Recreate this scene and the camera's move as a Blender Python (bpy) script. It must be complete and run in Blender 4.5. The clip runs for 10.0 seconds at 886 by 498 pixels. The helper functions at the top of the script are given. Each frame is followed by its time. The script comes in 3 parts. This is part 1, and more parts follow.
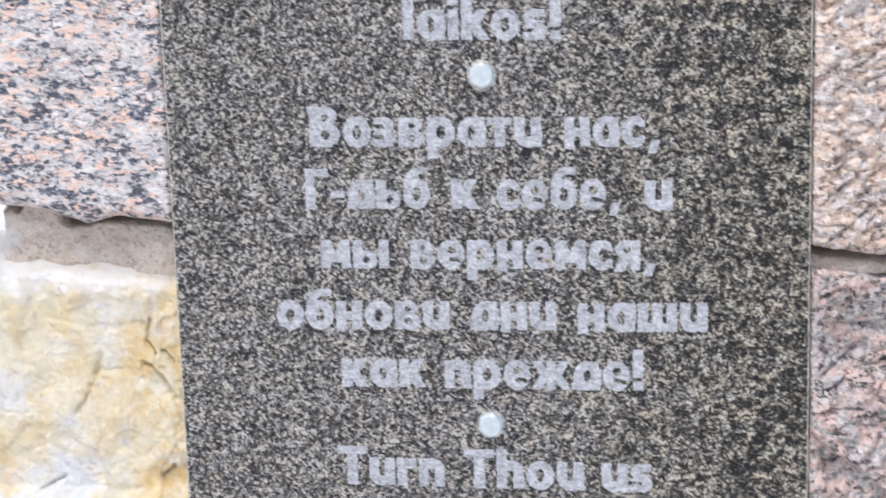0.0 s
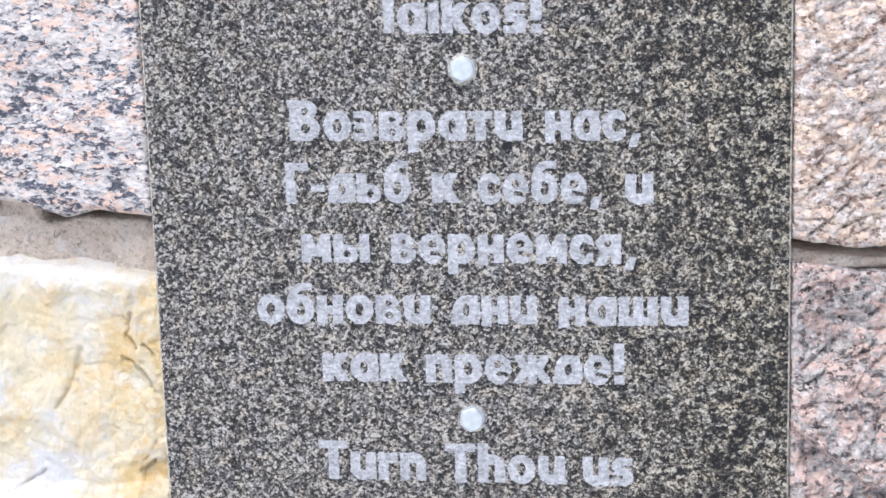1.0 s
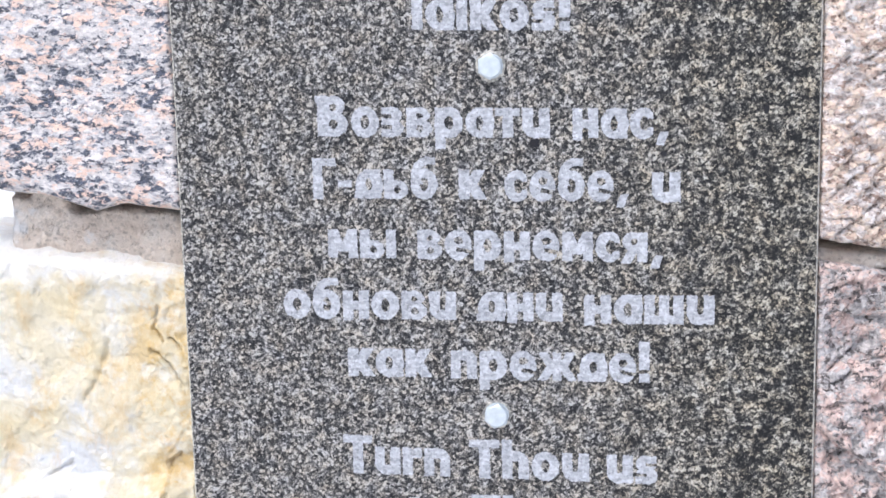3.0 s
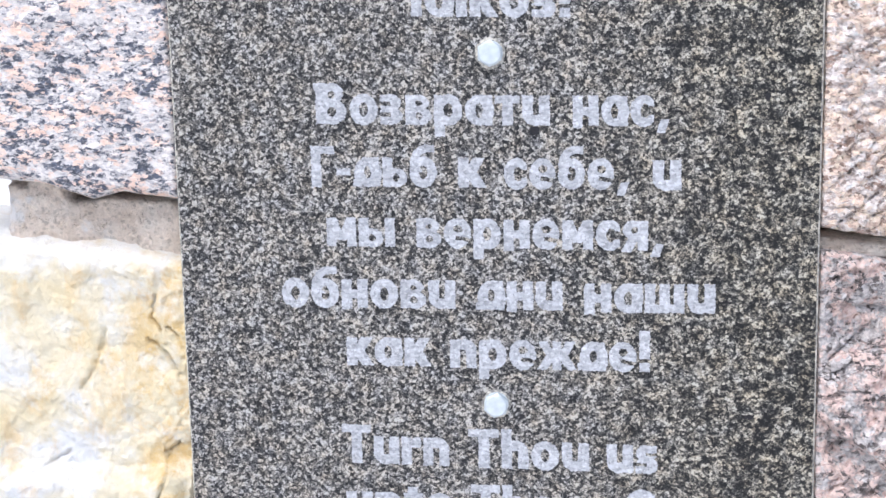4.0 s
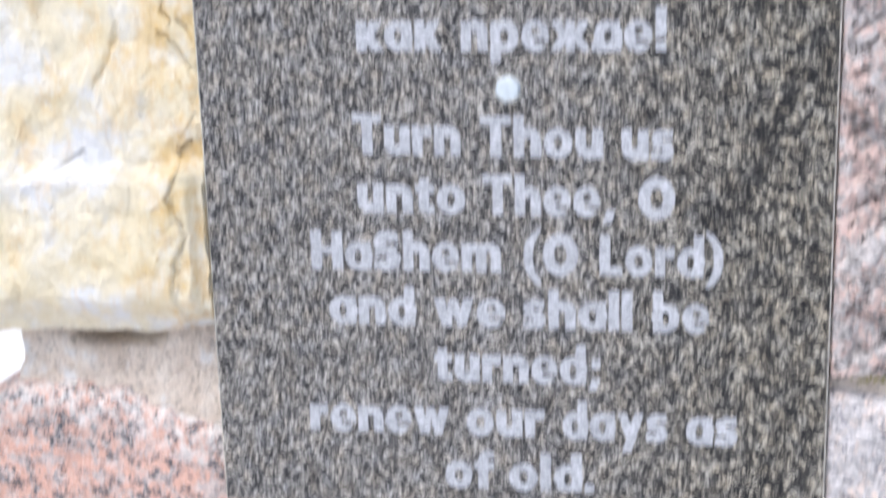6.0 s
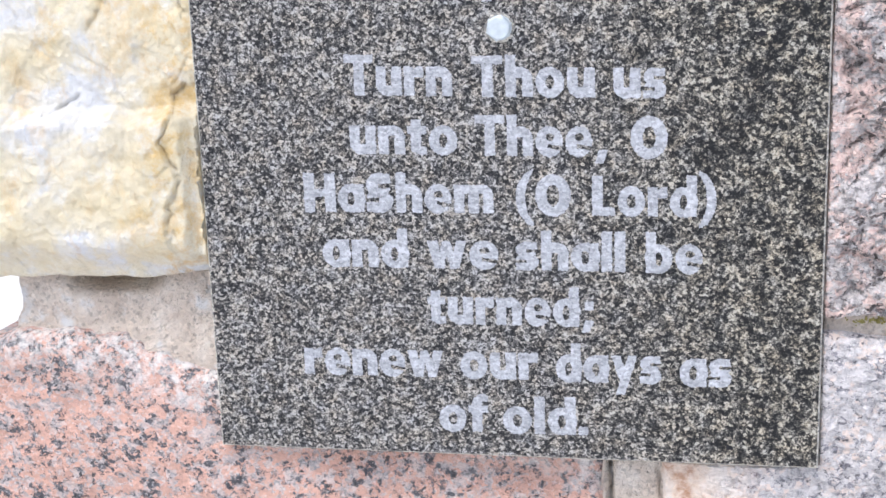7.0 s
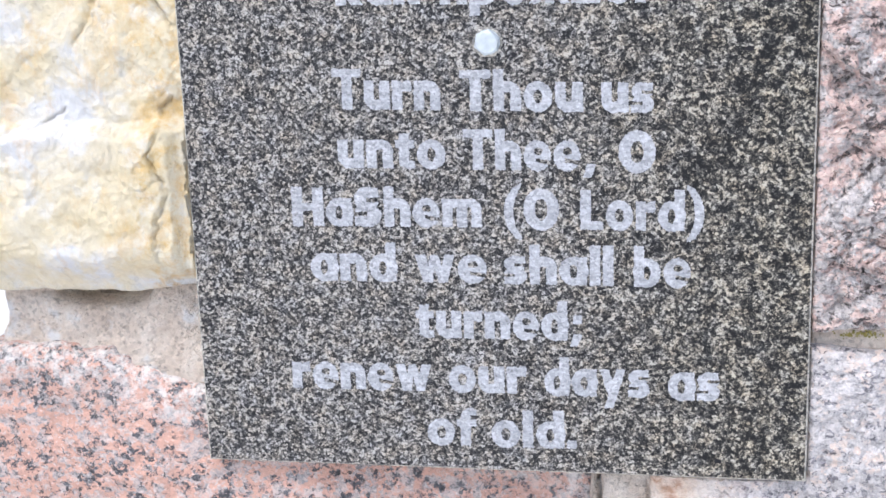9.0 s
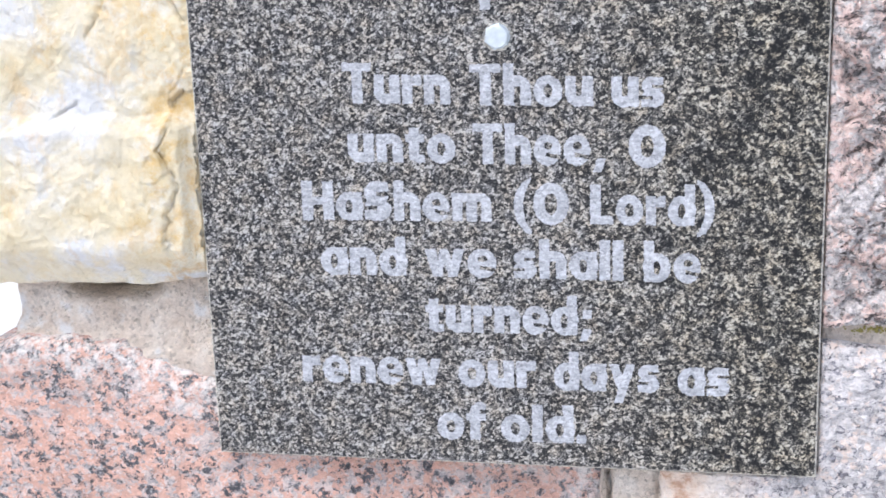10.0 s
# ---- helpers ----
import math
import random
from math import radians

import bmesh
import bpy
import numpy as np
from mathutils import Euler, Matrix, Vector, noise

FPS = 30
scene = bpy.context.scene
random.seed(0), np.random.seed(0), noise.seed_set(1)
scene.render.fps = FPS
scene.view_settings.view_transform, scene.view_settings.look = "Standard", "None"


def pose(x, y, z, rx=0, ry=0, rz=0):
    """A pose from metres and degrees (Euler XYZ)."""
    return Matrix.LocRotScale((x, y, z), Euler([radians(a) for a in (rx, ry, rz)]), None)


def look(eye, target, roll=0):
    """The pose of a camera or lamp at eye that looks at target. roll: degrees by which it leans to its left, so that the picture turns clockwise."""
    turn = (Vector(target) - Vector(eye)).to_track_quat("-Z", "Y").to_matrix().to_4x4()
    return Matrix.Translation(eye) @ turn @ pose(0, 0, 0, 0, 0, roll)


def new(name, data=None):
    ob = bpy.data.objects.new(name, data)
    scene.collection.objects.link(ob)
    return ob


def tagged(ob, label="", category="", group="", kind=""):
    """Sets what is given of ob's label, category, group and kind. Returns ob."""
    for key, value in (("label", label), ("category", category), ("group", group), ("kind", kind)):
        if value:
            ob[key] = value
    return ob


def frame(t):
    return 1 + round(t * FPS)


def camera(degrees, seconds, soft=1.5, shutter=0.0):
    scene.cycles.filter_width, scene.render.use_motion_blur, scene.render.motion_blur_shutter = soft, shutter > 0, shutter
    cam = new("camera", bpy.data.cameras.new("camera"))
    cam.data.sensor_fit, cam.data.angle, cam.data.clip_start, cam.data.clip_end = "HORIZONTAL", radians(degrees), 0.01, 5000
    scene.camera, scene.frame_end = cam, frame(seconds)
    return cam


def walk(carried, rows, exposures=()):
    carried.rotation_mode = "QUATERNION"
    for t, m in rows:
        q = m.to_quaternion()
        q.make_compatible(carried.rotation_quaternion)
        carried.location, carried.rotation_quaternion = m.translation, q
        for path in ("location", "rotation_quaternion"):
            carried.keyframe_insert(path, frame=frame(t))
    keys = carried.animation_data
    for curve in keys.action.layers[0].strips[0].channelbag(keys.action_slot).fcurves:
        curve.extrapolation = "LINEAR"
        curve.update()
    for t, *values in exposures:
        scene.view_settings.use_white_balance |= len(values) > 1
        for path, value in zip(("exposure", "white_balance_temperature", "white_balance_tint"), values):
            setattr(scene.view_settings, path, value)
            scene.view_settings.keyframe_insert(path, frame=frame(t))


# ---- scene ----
cam = camera(38.0, 10.0, 1.5, 0.8)
EXPOSURES = [(0, 0.28, 6400, 10), (0.5, 0.4, 6350, 10), (1, 0.44, 6300, 10), (2.5, 0.45, 6250, 10), (4.5, 0.53, 6200, 10), (6.5, 0.43, 6250, 10), (8.5, 0.42, 6230, 10), (9.5, 0.5, 6200, 10), (10, 0.46, 6200, 10)]
PATH = [
    (0, (0.0609, -0.7980, 1.5599), (-0.1530, 1.1704, 1.2776), -1.69),
    (0.5, (0.0657, -0.7960, 1.5610), (-0.1248, 1.1715, 1.2568), -1.68),
    (1, (0.0647, -0.7958, 1.5605), (-0.1295, 1.1729, 1.2661), -1.68),
    (1.5, (0.0654, -0.7963, 1.5628), (-0.1508, 1.1699, 1.2676), -1.67),
    (2, (0.0640, -0.7988, 1.5612), (-0.1495, 1.1694, 1.2772), -1.47),
    (2.5, (0.0617, -0.7995, 1.5618), (-0.1584, 1.1677, 1.2760), -1.25),
    (3.8, (0.0630, -0.7930, 1.5620), (-0.1745, 1.1655, 1.2330), -1.55),
    (4, (0.0617, -0.7928, 1.5597), (-0.1655, 1.1690, 1.2438), -1.27),
    (4.5, (0.0605, -0.7930, 1.5636), (-0.1725, 1.1680, 1.2468), -1.40),
    (4.7, (0.0595, -0.7928, 1.5660), (-0.1735, 1.1655, 1.2315), -1.33),
    (4.9, (0.0585, -0.7926, 1.5710), (-0.1705, 1.1620, 1.2245), -1.25),
    (5, (0.0586, -0.7926, 1.5723), (-0.1654, 1.1604, 1.2039), -1.26),
    (5.1, (0.0585, -0.7926, 1.5717), (-0.1527, 1.1519, 1.1541), -1.50),
    (5.2, (0.0592, -0.7880, 1.5709), (-0.1464, 1.1446, 1.0988), -1.19),
    (6.3, (0.1157, -0.7984, 1.3743), (-0.2573, 1.1204, 0.9514), -1.94),
    (6.5, (0.1192, -0.7982, 1.3780), (-0.2532, 1.1177, 0.9412), -2.01),
    (7, (0.1196, -0.7979, 1.3795), (-0.2593, 1.1133, 0.9282), -2.04),
    (7.5, (0.1238, -0.7975, 1.3786), (-0.2556, 1.1167, 0.9404), -2.03),
    (8, (0.1222, -0.7971, 1.3777), (-0.2480, 1.1191, 0.9404), -1.88),
    (8.5, (0.1195, -0.7948, 1.3839), (-0.2466, 1.1182, 0.9295), -1.95),
    (9, (0.1181, -0.7960, 1.3859), (-0.2397, 1.1204, 0.9394), -1.97),
    (9.5, (0.1239, -0.7918, 1.3912), (-0.2443, 1.1194, 0.9310), -2.14),
    (10, (0.1228, -0.7953, 1.3857), (-0.2611, 1.1142, 0.9315), -1.99),
]
walk(cam, [(t, look(eye, target, roll)) for t, eye, target, roll in PATH], EXPOSURES)

# ---- world, sun, exposure ----
SUN_DIR = Vector((-0.22, -0.55, 0.95)).normalized()
world = bpy.data.worlds.new("world")
scene.world = world
world.use_nodes = True
wn = world.node_tree
sky = wn.nodes.new("ShaderNodeTexSky")
sky.sky_type = "NISHITA"
sky.sun_disc = False
sky.sun_elevation = math.asin(SUN_DIR.z)
sky.sun_rotation = math.atan2(SUN_DIR.x, SUN_DIR.y)
sky.air_density = 1.0
sky.dust_density = 3.0
sky.ozone_density = 1.0
wn.nodes["Background"].inputs["Strength"].default_value = 0.15
wn.links.new(sky.outputs["Color"], wn.nodes["Background"].inputs["Color"])
sun = new("sun", bpy.data.lights.new("sun", "SUN"))
sun.data.energy = 1.5
sun.data.angle = radians(45)
sun.data.color = (1.0, 0.98, 0.95)
sun.matrix_world = look(SUN_DIR * 8, (0, 0, 0))

# ---- materials ----


class Mat:
    """A node material with short-hand for procedural stone."""

    def __init__(self, name):
        self.m = bpy.data.materials.new(name)
        self.m.use_nodes = True
        self.t = self.m.node_tree
        self.b = self.t.nodes["Principled BSDF"]
        self.co = self.t.nodes.new("ShaderNodeTexCoord").outputs["Object"]

    def link(self, a, b):
        self.t.links.new(a, b)

    def mapped(self, scale=(1, 1, 1), turn=(0, 0, 0), src=None):
        n = self.t.nodes.new("ShaderNodeMapping")
        n.inputs["Scale"].default_value = scale
        n.inputs["Rotation"].default_value = [radians(a) for a in turn]
        self.link(src or self.co, n.inputs["Vector"])
        return n.outputs["Vector"]

    def noise(self, scale, detail=4, rough=0.6, src=None, color=False, distortion=0.0):
        n = self.t.nodes.new("ShaderNodeTexNoise")
        n.inputs["Scale"].default_value = scale
        n.inputs["Detail"].default_value = detail
        n.inputs["Roughness"].default_value = rough
        n.inputs["Distortion"].default_value = distortion
        self.link(src or self.co, n.inputs["Vector"])
        return n.outputs["Color" if color else "Fac"]

    def warped(self, scale, amount, src=None):
        """Coordinates pushed about by a noise, so that grains get uneven outlines."""
        c = self.noise(scale, 2, 0.6, src, True)
        n = self.t.nodes.new("ShaderNodeVectorMath")
        n.operation = "MULTIPLY_ADD"
        self.link(c, n.inputs[0])
        n.inputs[1].default_value = (amount, amount, amount)
        self.link(src or self.co, n.inputs[2])
        return n.outputs[0]

    def cells(self, scale, src=None):
        n = self.t.nodes.new("ShaderNodeTexVoronoi")
        n.inputs["Scale"].default_value = scale
        self.link(src or self.co, n.inputs["Vector"])
        s = self.t.nodes.new("ShaderNodeSeparateColor")
        self.link(n.outputs["Color"], s.inputs[0])
        return s.outputs[0], s.outputs[1], n.outputs["Distance"]

    def ramp(self, fac, stops, mode="LINEAR"):
        n = self.t.nodes.new("ShaderNodeValToRGB")
        n.color_ramp.interpolation = mode
        el = n.color_ramp.elements
        while len(el) < len(stops):
            el.new(0.5)
        for e, (p, c) in zip(el, stops):
            e.position = p
            e.color = (*c, 1) if isinstance(c, tuple) else (c, c, c, 1)
        self.link(fac, n.inputs[0])
        return n.outputs[0]

    def mix(self, a, b, fac, mode="MIX"):
        n = self.t.nodes.new("ShaderNodeMix")
        n.data_type = "RGBA"
        n.blend_type = mode
        for v, i in ((fac, 0), (a, 6), (b, 7)):
            if isinstance(v, (float, int)):
                n.inputs[i].default_value = v if i == 0 else (v, v, v, 1)
            elif isinstance(v, tuple):
                n.inputs[i].default_value = (*v, 1)
            else:
                self.link(v, n.inputs[i])
        return n.outputs[2]

    def calc(self, op, a, b=0.0):
        n = self.t.nodes.new("ShaderNodeMath")
        n.operation = op
        for v, i in ((a, 0), (b, 1)):
            if isinstance(v, (float, int)):
                n.inputs[i].default_value = v
            else:
                self.link(v, n.inputs[i])
        return n.outputs[0]

    def done(self, color, rough=0.8, bumps=(), spec=0.5, metal=0.0):
        """bumps: pairs of height and depth in metres."""
        if isinstance(color, tuple):
            self.b.inputs["Base Color"].default_value = (*color, 1)
        else:
            self.link(color, self.b.inputs["Base Color"])
        if isinstance(rough, float):
            self.b.inputs["Roughness"].default_value = rough
        else:
            self.link(rough, self.b.inputs["Roughness"])
        self.b.inputs["Specular IOR Level"].default_value = spec
        self.b.inputs["Metallic"].default_value = metal
        last = None
        for h, d in bumps:
            n = self.t.nodes.new("ShaderNodeBump")
            n.inputs["Distance"].default_value = d
            n.inputs["Strength"].default_value = 1.0
            self.link(h, n.inputs["Height"])
            if last:
                self.link(last, n.inputs["Normal"])
            last = n.outputs["Normal"]
        if last:
            self.link(last, self.b.inputs["Normal"])
        return self.m


def plaque_granite():
    """Dark grey honed granite: beige, grey and black grains of one to two millimetres, in loose clusters."""
    k = Mat("dark_granite")
    w = k.warped(520, 0.0013)
    a, b, _ = k.cells(560, w)
    c, d, _ = k.cells(1150, w)
    clump = k.noise(210, 3, 0.6)
    patch = k.noise(38, 4, 0.65)
    v = k.calc("ADD", k.calc("MULTIPLY", a, 0.4), k.calc("ADD", k.calc("MULTIPLY", c, 0.3), k.calc("MULTIPLY", clump, 0.42)))
    v = k.calc("ADD", v, k.calc("MULTIPLY", k.calc("SUBTRACT", patch, 0.5), 0.26))
    # the slab's minerals blacken and clump towards one side, with a slanting vein; fewer blots opposite paint in sky
    # sheen
    sep = k.t.nodes.new("ShaderNodeSeparateXYZ")
    k.link(k.warped(30, 0.05), sep.inputs[0])
    side = k.ramp(sep.outputs[0], [(0.05, 0.0), (0.19, 1.0)])
    blot = k.ramp(k.noise(120, 4, 0.7), [(0.4, 0.25), (0.55, 0.0)])
    slant = k.calc("ABSOLUTE", k.calc("SUBTRACT", k.calc("SUBTRACT", sep.outputs[0], k.calc("MULTIPLY", sep.outputs[2], 0.55)), -0.545))
    vein = k.ramp(slant, [(0.0, 0.14), (0.012, 0.0)])
    v = k.calc("SUBTRACT", k.calc("SUBTRACT", v, k.calc("MULTIPLY", blot, k.calc("ADD", k.calc("MULTIPLY", side, 0.8), 0.2))), k.calc("MULTIPLY", vein, k.ramp(sep.outputs[0], [(0.12, 0.0), (0.16, 1.0)])))
    v = k.calc("ADD", v, k.calc("MULTIPLY", side, 0.012))
    col = k.ramp(v, [(0.25, (0.005, 0.0055, 0.008)), (0.39, (0.019, 0.02, 0.022)), (0.47, (0.055, 0.055, 0.055)),
                     (0.56, (0.12, 0.115, 0.106)), (0.645, (0.235, 0.223, 0.2)), (0.78, (0.47, 0.45, 0.405))])
    tint = k.ramp(k.noise(90, 4, 0.65), [(0.36, (0.94, 0.99, 1.1)), (0.5, (1.0, 1.0, 1.0)), (0.64, (1.08, 1.0, 0.9))])
    col = k.mix(col, tint, 0.75, "MULTIPLY")
    # bluish sky sheen towards -x put into the colour, warmer stone towards +x
    col = k.mix(col, k.mix((1.0, 1.0, 1.04), (1.03, 1.0, 0.93), side), 1.0, "MULTIPLY")
    return k.done(col, k.ramp(b, [(0, 0.34), (1, 0.55)]), [(k.noise(700, 2), 0.00012)], 0.3)


def sawn_edge():
    k = Mat("sawn_edge")
    a, b, _ = k.cells(500, k.warped(400, 0.002))
    return k.done(k.ramp(a, [(0, 0.16), (0.5, (0.4, 0.38, 0.34)), (1, (0.62, 0.59, 0.53))]), 0.7)


def lettering():
    """Sand-blasted letters: pale blue-grey, brushed, with grains that still show through."""
    k = Mat("blasted_lettering")
    a, b, _ = k.cells(620, k.warped(420, 0.0016))
    col = k.ramp(a, [(0, (0.29, 0.3, 0.33)), (0.2, (0.37, 0.385, 0.42)), (0.6, (0.43, 0.445, 0.49)), (1, (0.53, 0.545, 0.585))])
    col = k.mix(col, k.ramp(k.noise(60, 3), [(0.3, 0.85), (0.7, 1.08)]), 1.0, "MULTIPLY")
    brushed = k.noise(240, 4, 0.7, k.mapped((0.5, 1, 1.7), (0, 20, 0)))
    col = k.mix(col, k.ramp(brushed, [(0.34, 0.72), (0.5, 1.0), (0.66, 1.2)]), 0.8, "MULTIPLY")
    worn = k.ramp(k.noise(330, 3, 0.7), [(0.27, 0.75), (0.38, 0.0)])
    col = k.mix(col, (0.13, 0.13, 0.135), worn)
    return k.done(col, 0.85, [(k.noise(900, 3), 0.0004)], 0.3)


def granite(name, grain, light, warm, dark, mid, dark_share, warm_share, stretch=(1, 1, 1), turn=(0, 0, 0), relief=0.0015, crust=False, patch=0.0, rust=False):
    """Rough granite: pale, warm, grey and black crystals in clusters. The shares say how much of it is black or warm."""
    k = Mat(name)
    p = k.mapped(stretch, turn)
    w = k.warped(1.3 / grain, grain * 0.9, p)
    a, b, da = k.cells(1.1 / grain, w)
    c, d, dc = k.cells(2.6 / grain, w)
    soft = k.noise(1.1 / grain, 4, 0.7, p)
    v = k.calc("ADD", k.calc("MULTIPLY", soft, 0.75), k.calc("ADD", k.calc("MULTIPLY", d, 0.2), k.calc("MULTIPLY", a, 0.12)))
    body = k.ramp(v, [(0.32, tuple(0.6 * q for q in mid)), (0.44, mid), (0.6, light), (0.74, tuple(min(0.85, 1.15 * q) for q in light))])
    wv = k.calc("ADD", k.calc("MULTIPLY", b, 0.3), k.calc("ADD", k.calc("MULTIPLY", c, 0.12), k.noise(0.5 / grain, 4, 0.65, k.mapped((1, 1, 1), (20, 35, 10), p))))
    wv = k.calc("ADD", wv, k.calc("MULTIPLY", k.calc("SUBTRACT", k.noise(34, 3, 0.55), 0.5), patch))
    warm_on = k.ramp(wv, [(0.84 - warm_share * 0.45, 0.0), (0.99 - warm_share * 0.45, 0.9)])
    warm_col = k.mix(warm, tuple(min(0.85, 1.3 * q) for q in warm), c)
    col = k.mix(body, warm_col, warm_on)
    dv = k.calc("ADD", k.calc("MULTIPLY", c, 0.2), k.calc("ADD", k.calc("MULTIPLY", a, 0.16), k.noise(0.75 / grain, 5, 0.72, w)))
    dv = k.calc("ADD", dv, k.calc("MULTIPLY", k.calc("SUBTRACT", k.noise(55, 3, 0.6), 0.5), 0.25 + patch * 0.5))
    dark_on = k.ramp(dv, [(0.45 + dark_share * 0.3, 1.0), (0.56 + dark_share * 0.3, 0.0)])
    dark_col = k.mix(dark, tuple(3.2 * q for q in dark), d)
    col = k.mix(col, dark_col, dark_on)
    col = k.mix(col, k.ramp(k.noise(14, 3), [(0.3, 0.88), (0.7, 1.05)]), 1.0, "MULTIPLY")
    # glints of the crystals, put into the colour as pale specks
    glint = k.ramp(k.noise(2.2 / grain, 3, 0.6, k.mapped((1, 1, 1), (50, 10, 70), p)), [(0.58, 0.0), (0.7, 0.4)])
    col = k.mix(col, (0.8, 0.79, 0.79), glint)
    if rust:
        # an iron-stained corner of the stone, cream with brown rims
        sep = k.t.nodes.new("ShaderNodeSeparateXYZ")
        k.link(k.warped(50, 0.04), sep.inputs[0])
        corner = k.calc("MULTIPLY", k.ramp(sep.outputs[0], [(0.15, 1.0), (0.19, 0.0)]), k.ramp(k.calc("SUBTRACT", sep.outputs[2], 1.0), [(0.06, 1.0), (0.1, 0.2)]))
        iron = k.ramp(k.noise(45, 4, 0.65), [(0.36, (0.5, 0.27, 0.15)), (0.46, (0.78, 0.62, 0.5)), (0.6, (0.8, 0.71, 0.64))])
        col = k.mix(col, iron, k.calc("MULTIPLY", corner, 0.8))
    if crust:
        # lime from the joint above, smeared over the stone's upper edge
        sep = k.t.nodes.new("ShaderNodeSeparateXYZ")
        k.link(k.warped(45, 0.05), sep.inputs[0])
        high = k.ramp(k.calc("ADD", k.calc("SUBTRACT", sep.outputs[2], 1.025), k.calc("MULTIPLY", sep.outputs[0], 0.2)), [(0.028, 0.0), (0.055, 1.0)])
        lime = k.calc("MULTIPLY", high, k.ramp(k.noise(110, 6, 0.75), [(0.45, 0.0), (0.58, 0.75)]))
        col = k.mix(col, (0.78, 0.75, 0.73), lime)
    return k.done(col, k.ramp(c, [(0, 0.45), (1, 0.9)]), [(k.noise(0.5 / grain, 5, 0.65), relief), (da, relief * 0.35), (k.noise(2.5 / grain, 3, 0.7), relief * 0.4)], 0.4)


def limestone():
    """Cream limestone, with ochre seams, blue-white patches and a chalky grain."""
    k = Mat("cream_limestone")
    big = k.noise(15, 5, 0.62, distortion=0.5)
    fine = k.noise(150, 5, 0.7)
    col = k.ramp(big, [(0.3, (0.74, 0.625, 0.4)), (0.42, (0.78, 0.69, 0.5)), (0.53, (0.79, 0.725, 0.58)), (0.62, (0.76, 0.765, 0.78))])
    ochre = k.ramp(k.noise(24, 6, 0.66, k.mapped((1.4, 1, 0.75))), [(0.52, 0.0), (0.64, 1.0)])
    col = k.mix(col, (0.74, 0.52, 0.24), k.calc("MULTIPLY", ochre, 0.5))
    # rust along the broken side beside the plaque
    sep = k.t.nodes.new("ShaderNodeSeparateXYZ")
    k.link(k.warped(60, 0.03), sep.inputs[0])
    broken = k.ramp(k.calc("ADD", sep.outputs[0], 0.5), [(0.27, 0.0), (0.285, 1.0)])
    rust = k.ramp(k.noise(85, 4, 0.65), [(0.46, 0.0), (0.62, 0.6)])
    col = k.mix(col, (0.7, 0.47, 0.17), k.calc("MULTIPLY", broken, rust))
    pale = k.ramp(k.noise(48, 5, 0.66), [(0.52, 0.0), (0.66, 0.8)])
    col = k.mix(col, (0.81, 0.78, 0.71), pale)
    grey = k.ramp(k.noise(70, 5, 0.7), [(0.6, 0.0), (0.72, 0.3)])
    col = k.mix(col, (0.55, 0.52, 0.46), grey)
    # sky light caught by the sloping upper lip, painted as a whiter tone
    lip = k.ramp(k.calc("SUBTRACT", sep.outputs[2], 1.0), [(0.43, 0.0), (0.439, 0.8)])
    col = k.mix(col, (0.88, 0.875, 0.87), k.calc("MULTIPLY", lip, k.ramp(k.noise(70, 4, 0.6), [(0.3, 0.4), (0.5, 1.0)])))
    col = k.mix(col, k.ramp(fine, [(0.3, 0.9), (0.7, 1.03)]), 1.0, "MULTIPLY")
    return k.done(col, 0.92, [(k.noise(60, 8, 0.74), 0.0032), (k.noise(120, 6, 0.7, distortion=0.8), 0.0014), (fine, 0.0014)], 0.2)


def mortar():
    """Sandy cement mortar with pits and pale lime smears."""
    k = Mat("sandy_mortar")
    fine = k.noise(330, 5, 0.75)
    a, b, d = k.cells(480, k.warped(300, 0.002))
    col = k.ramp(k.noise(38, 5, 0.65), [(0.3, (0.62, 0.52, 0.44)), (0.5, (0.74, 0.645, 0.565)), (0.7, (0.81, 0.745, 0.68))])
    col = k.mix(col, k.ramp(a, [(0.0, 0.5), (0.2, 0.92), (0.8, 1.04), (1, 1.2)]), 0.55, "MULTIPLY")
    smear = k.ramp(k.noise(30, 4, 0.6, k.mapped((1, 1, 1), (0, 40, 20))), [(0.56, 0.0), (0.66, 1.0)])
    col = k.mix(col, (0.8, 0.8, 0.81), k.calc("MULTIPLY", smear, 0.85))
    pits = k.ramp(k.noise(190, 2, 0.5), [(0.3, 0.0), (0.4, 1.0)])
    return k.done(col, 0.95, [(fine, 0.003), (pits, 0.0015), (k.noise(60, 5), 0.005)], 0.15)


def zinc():
    k = Mat("galvanised_zinc")
    f = k.noise(220, 3, 0.6)
    return k.done(k.ramp(f, [(0.3, (0.52, 0.58, 0.63)), (0.7, (0.66, 0.72, 0.76))]), k.ramp(f, [(0.3, 0.42), (0.7, 0.6)]), [(k.noise(500, 2), 0.0002)], 0.5, 0.55)


def plain_stone(name, dark, light, scale, rough=0.9):
    k = Mat(name)
    f = k.noise(scale, 5, 0.65)
    return k.done(k.ramp(f, [(0.3, dark), (0.7, light)]), rough, [(k.noise(scale * 6, 4), min(0.004, 0.2 / scale))], 0.3)


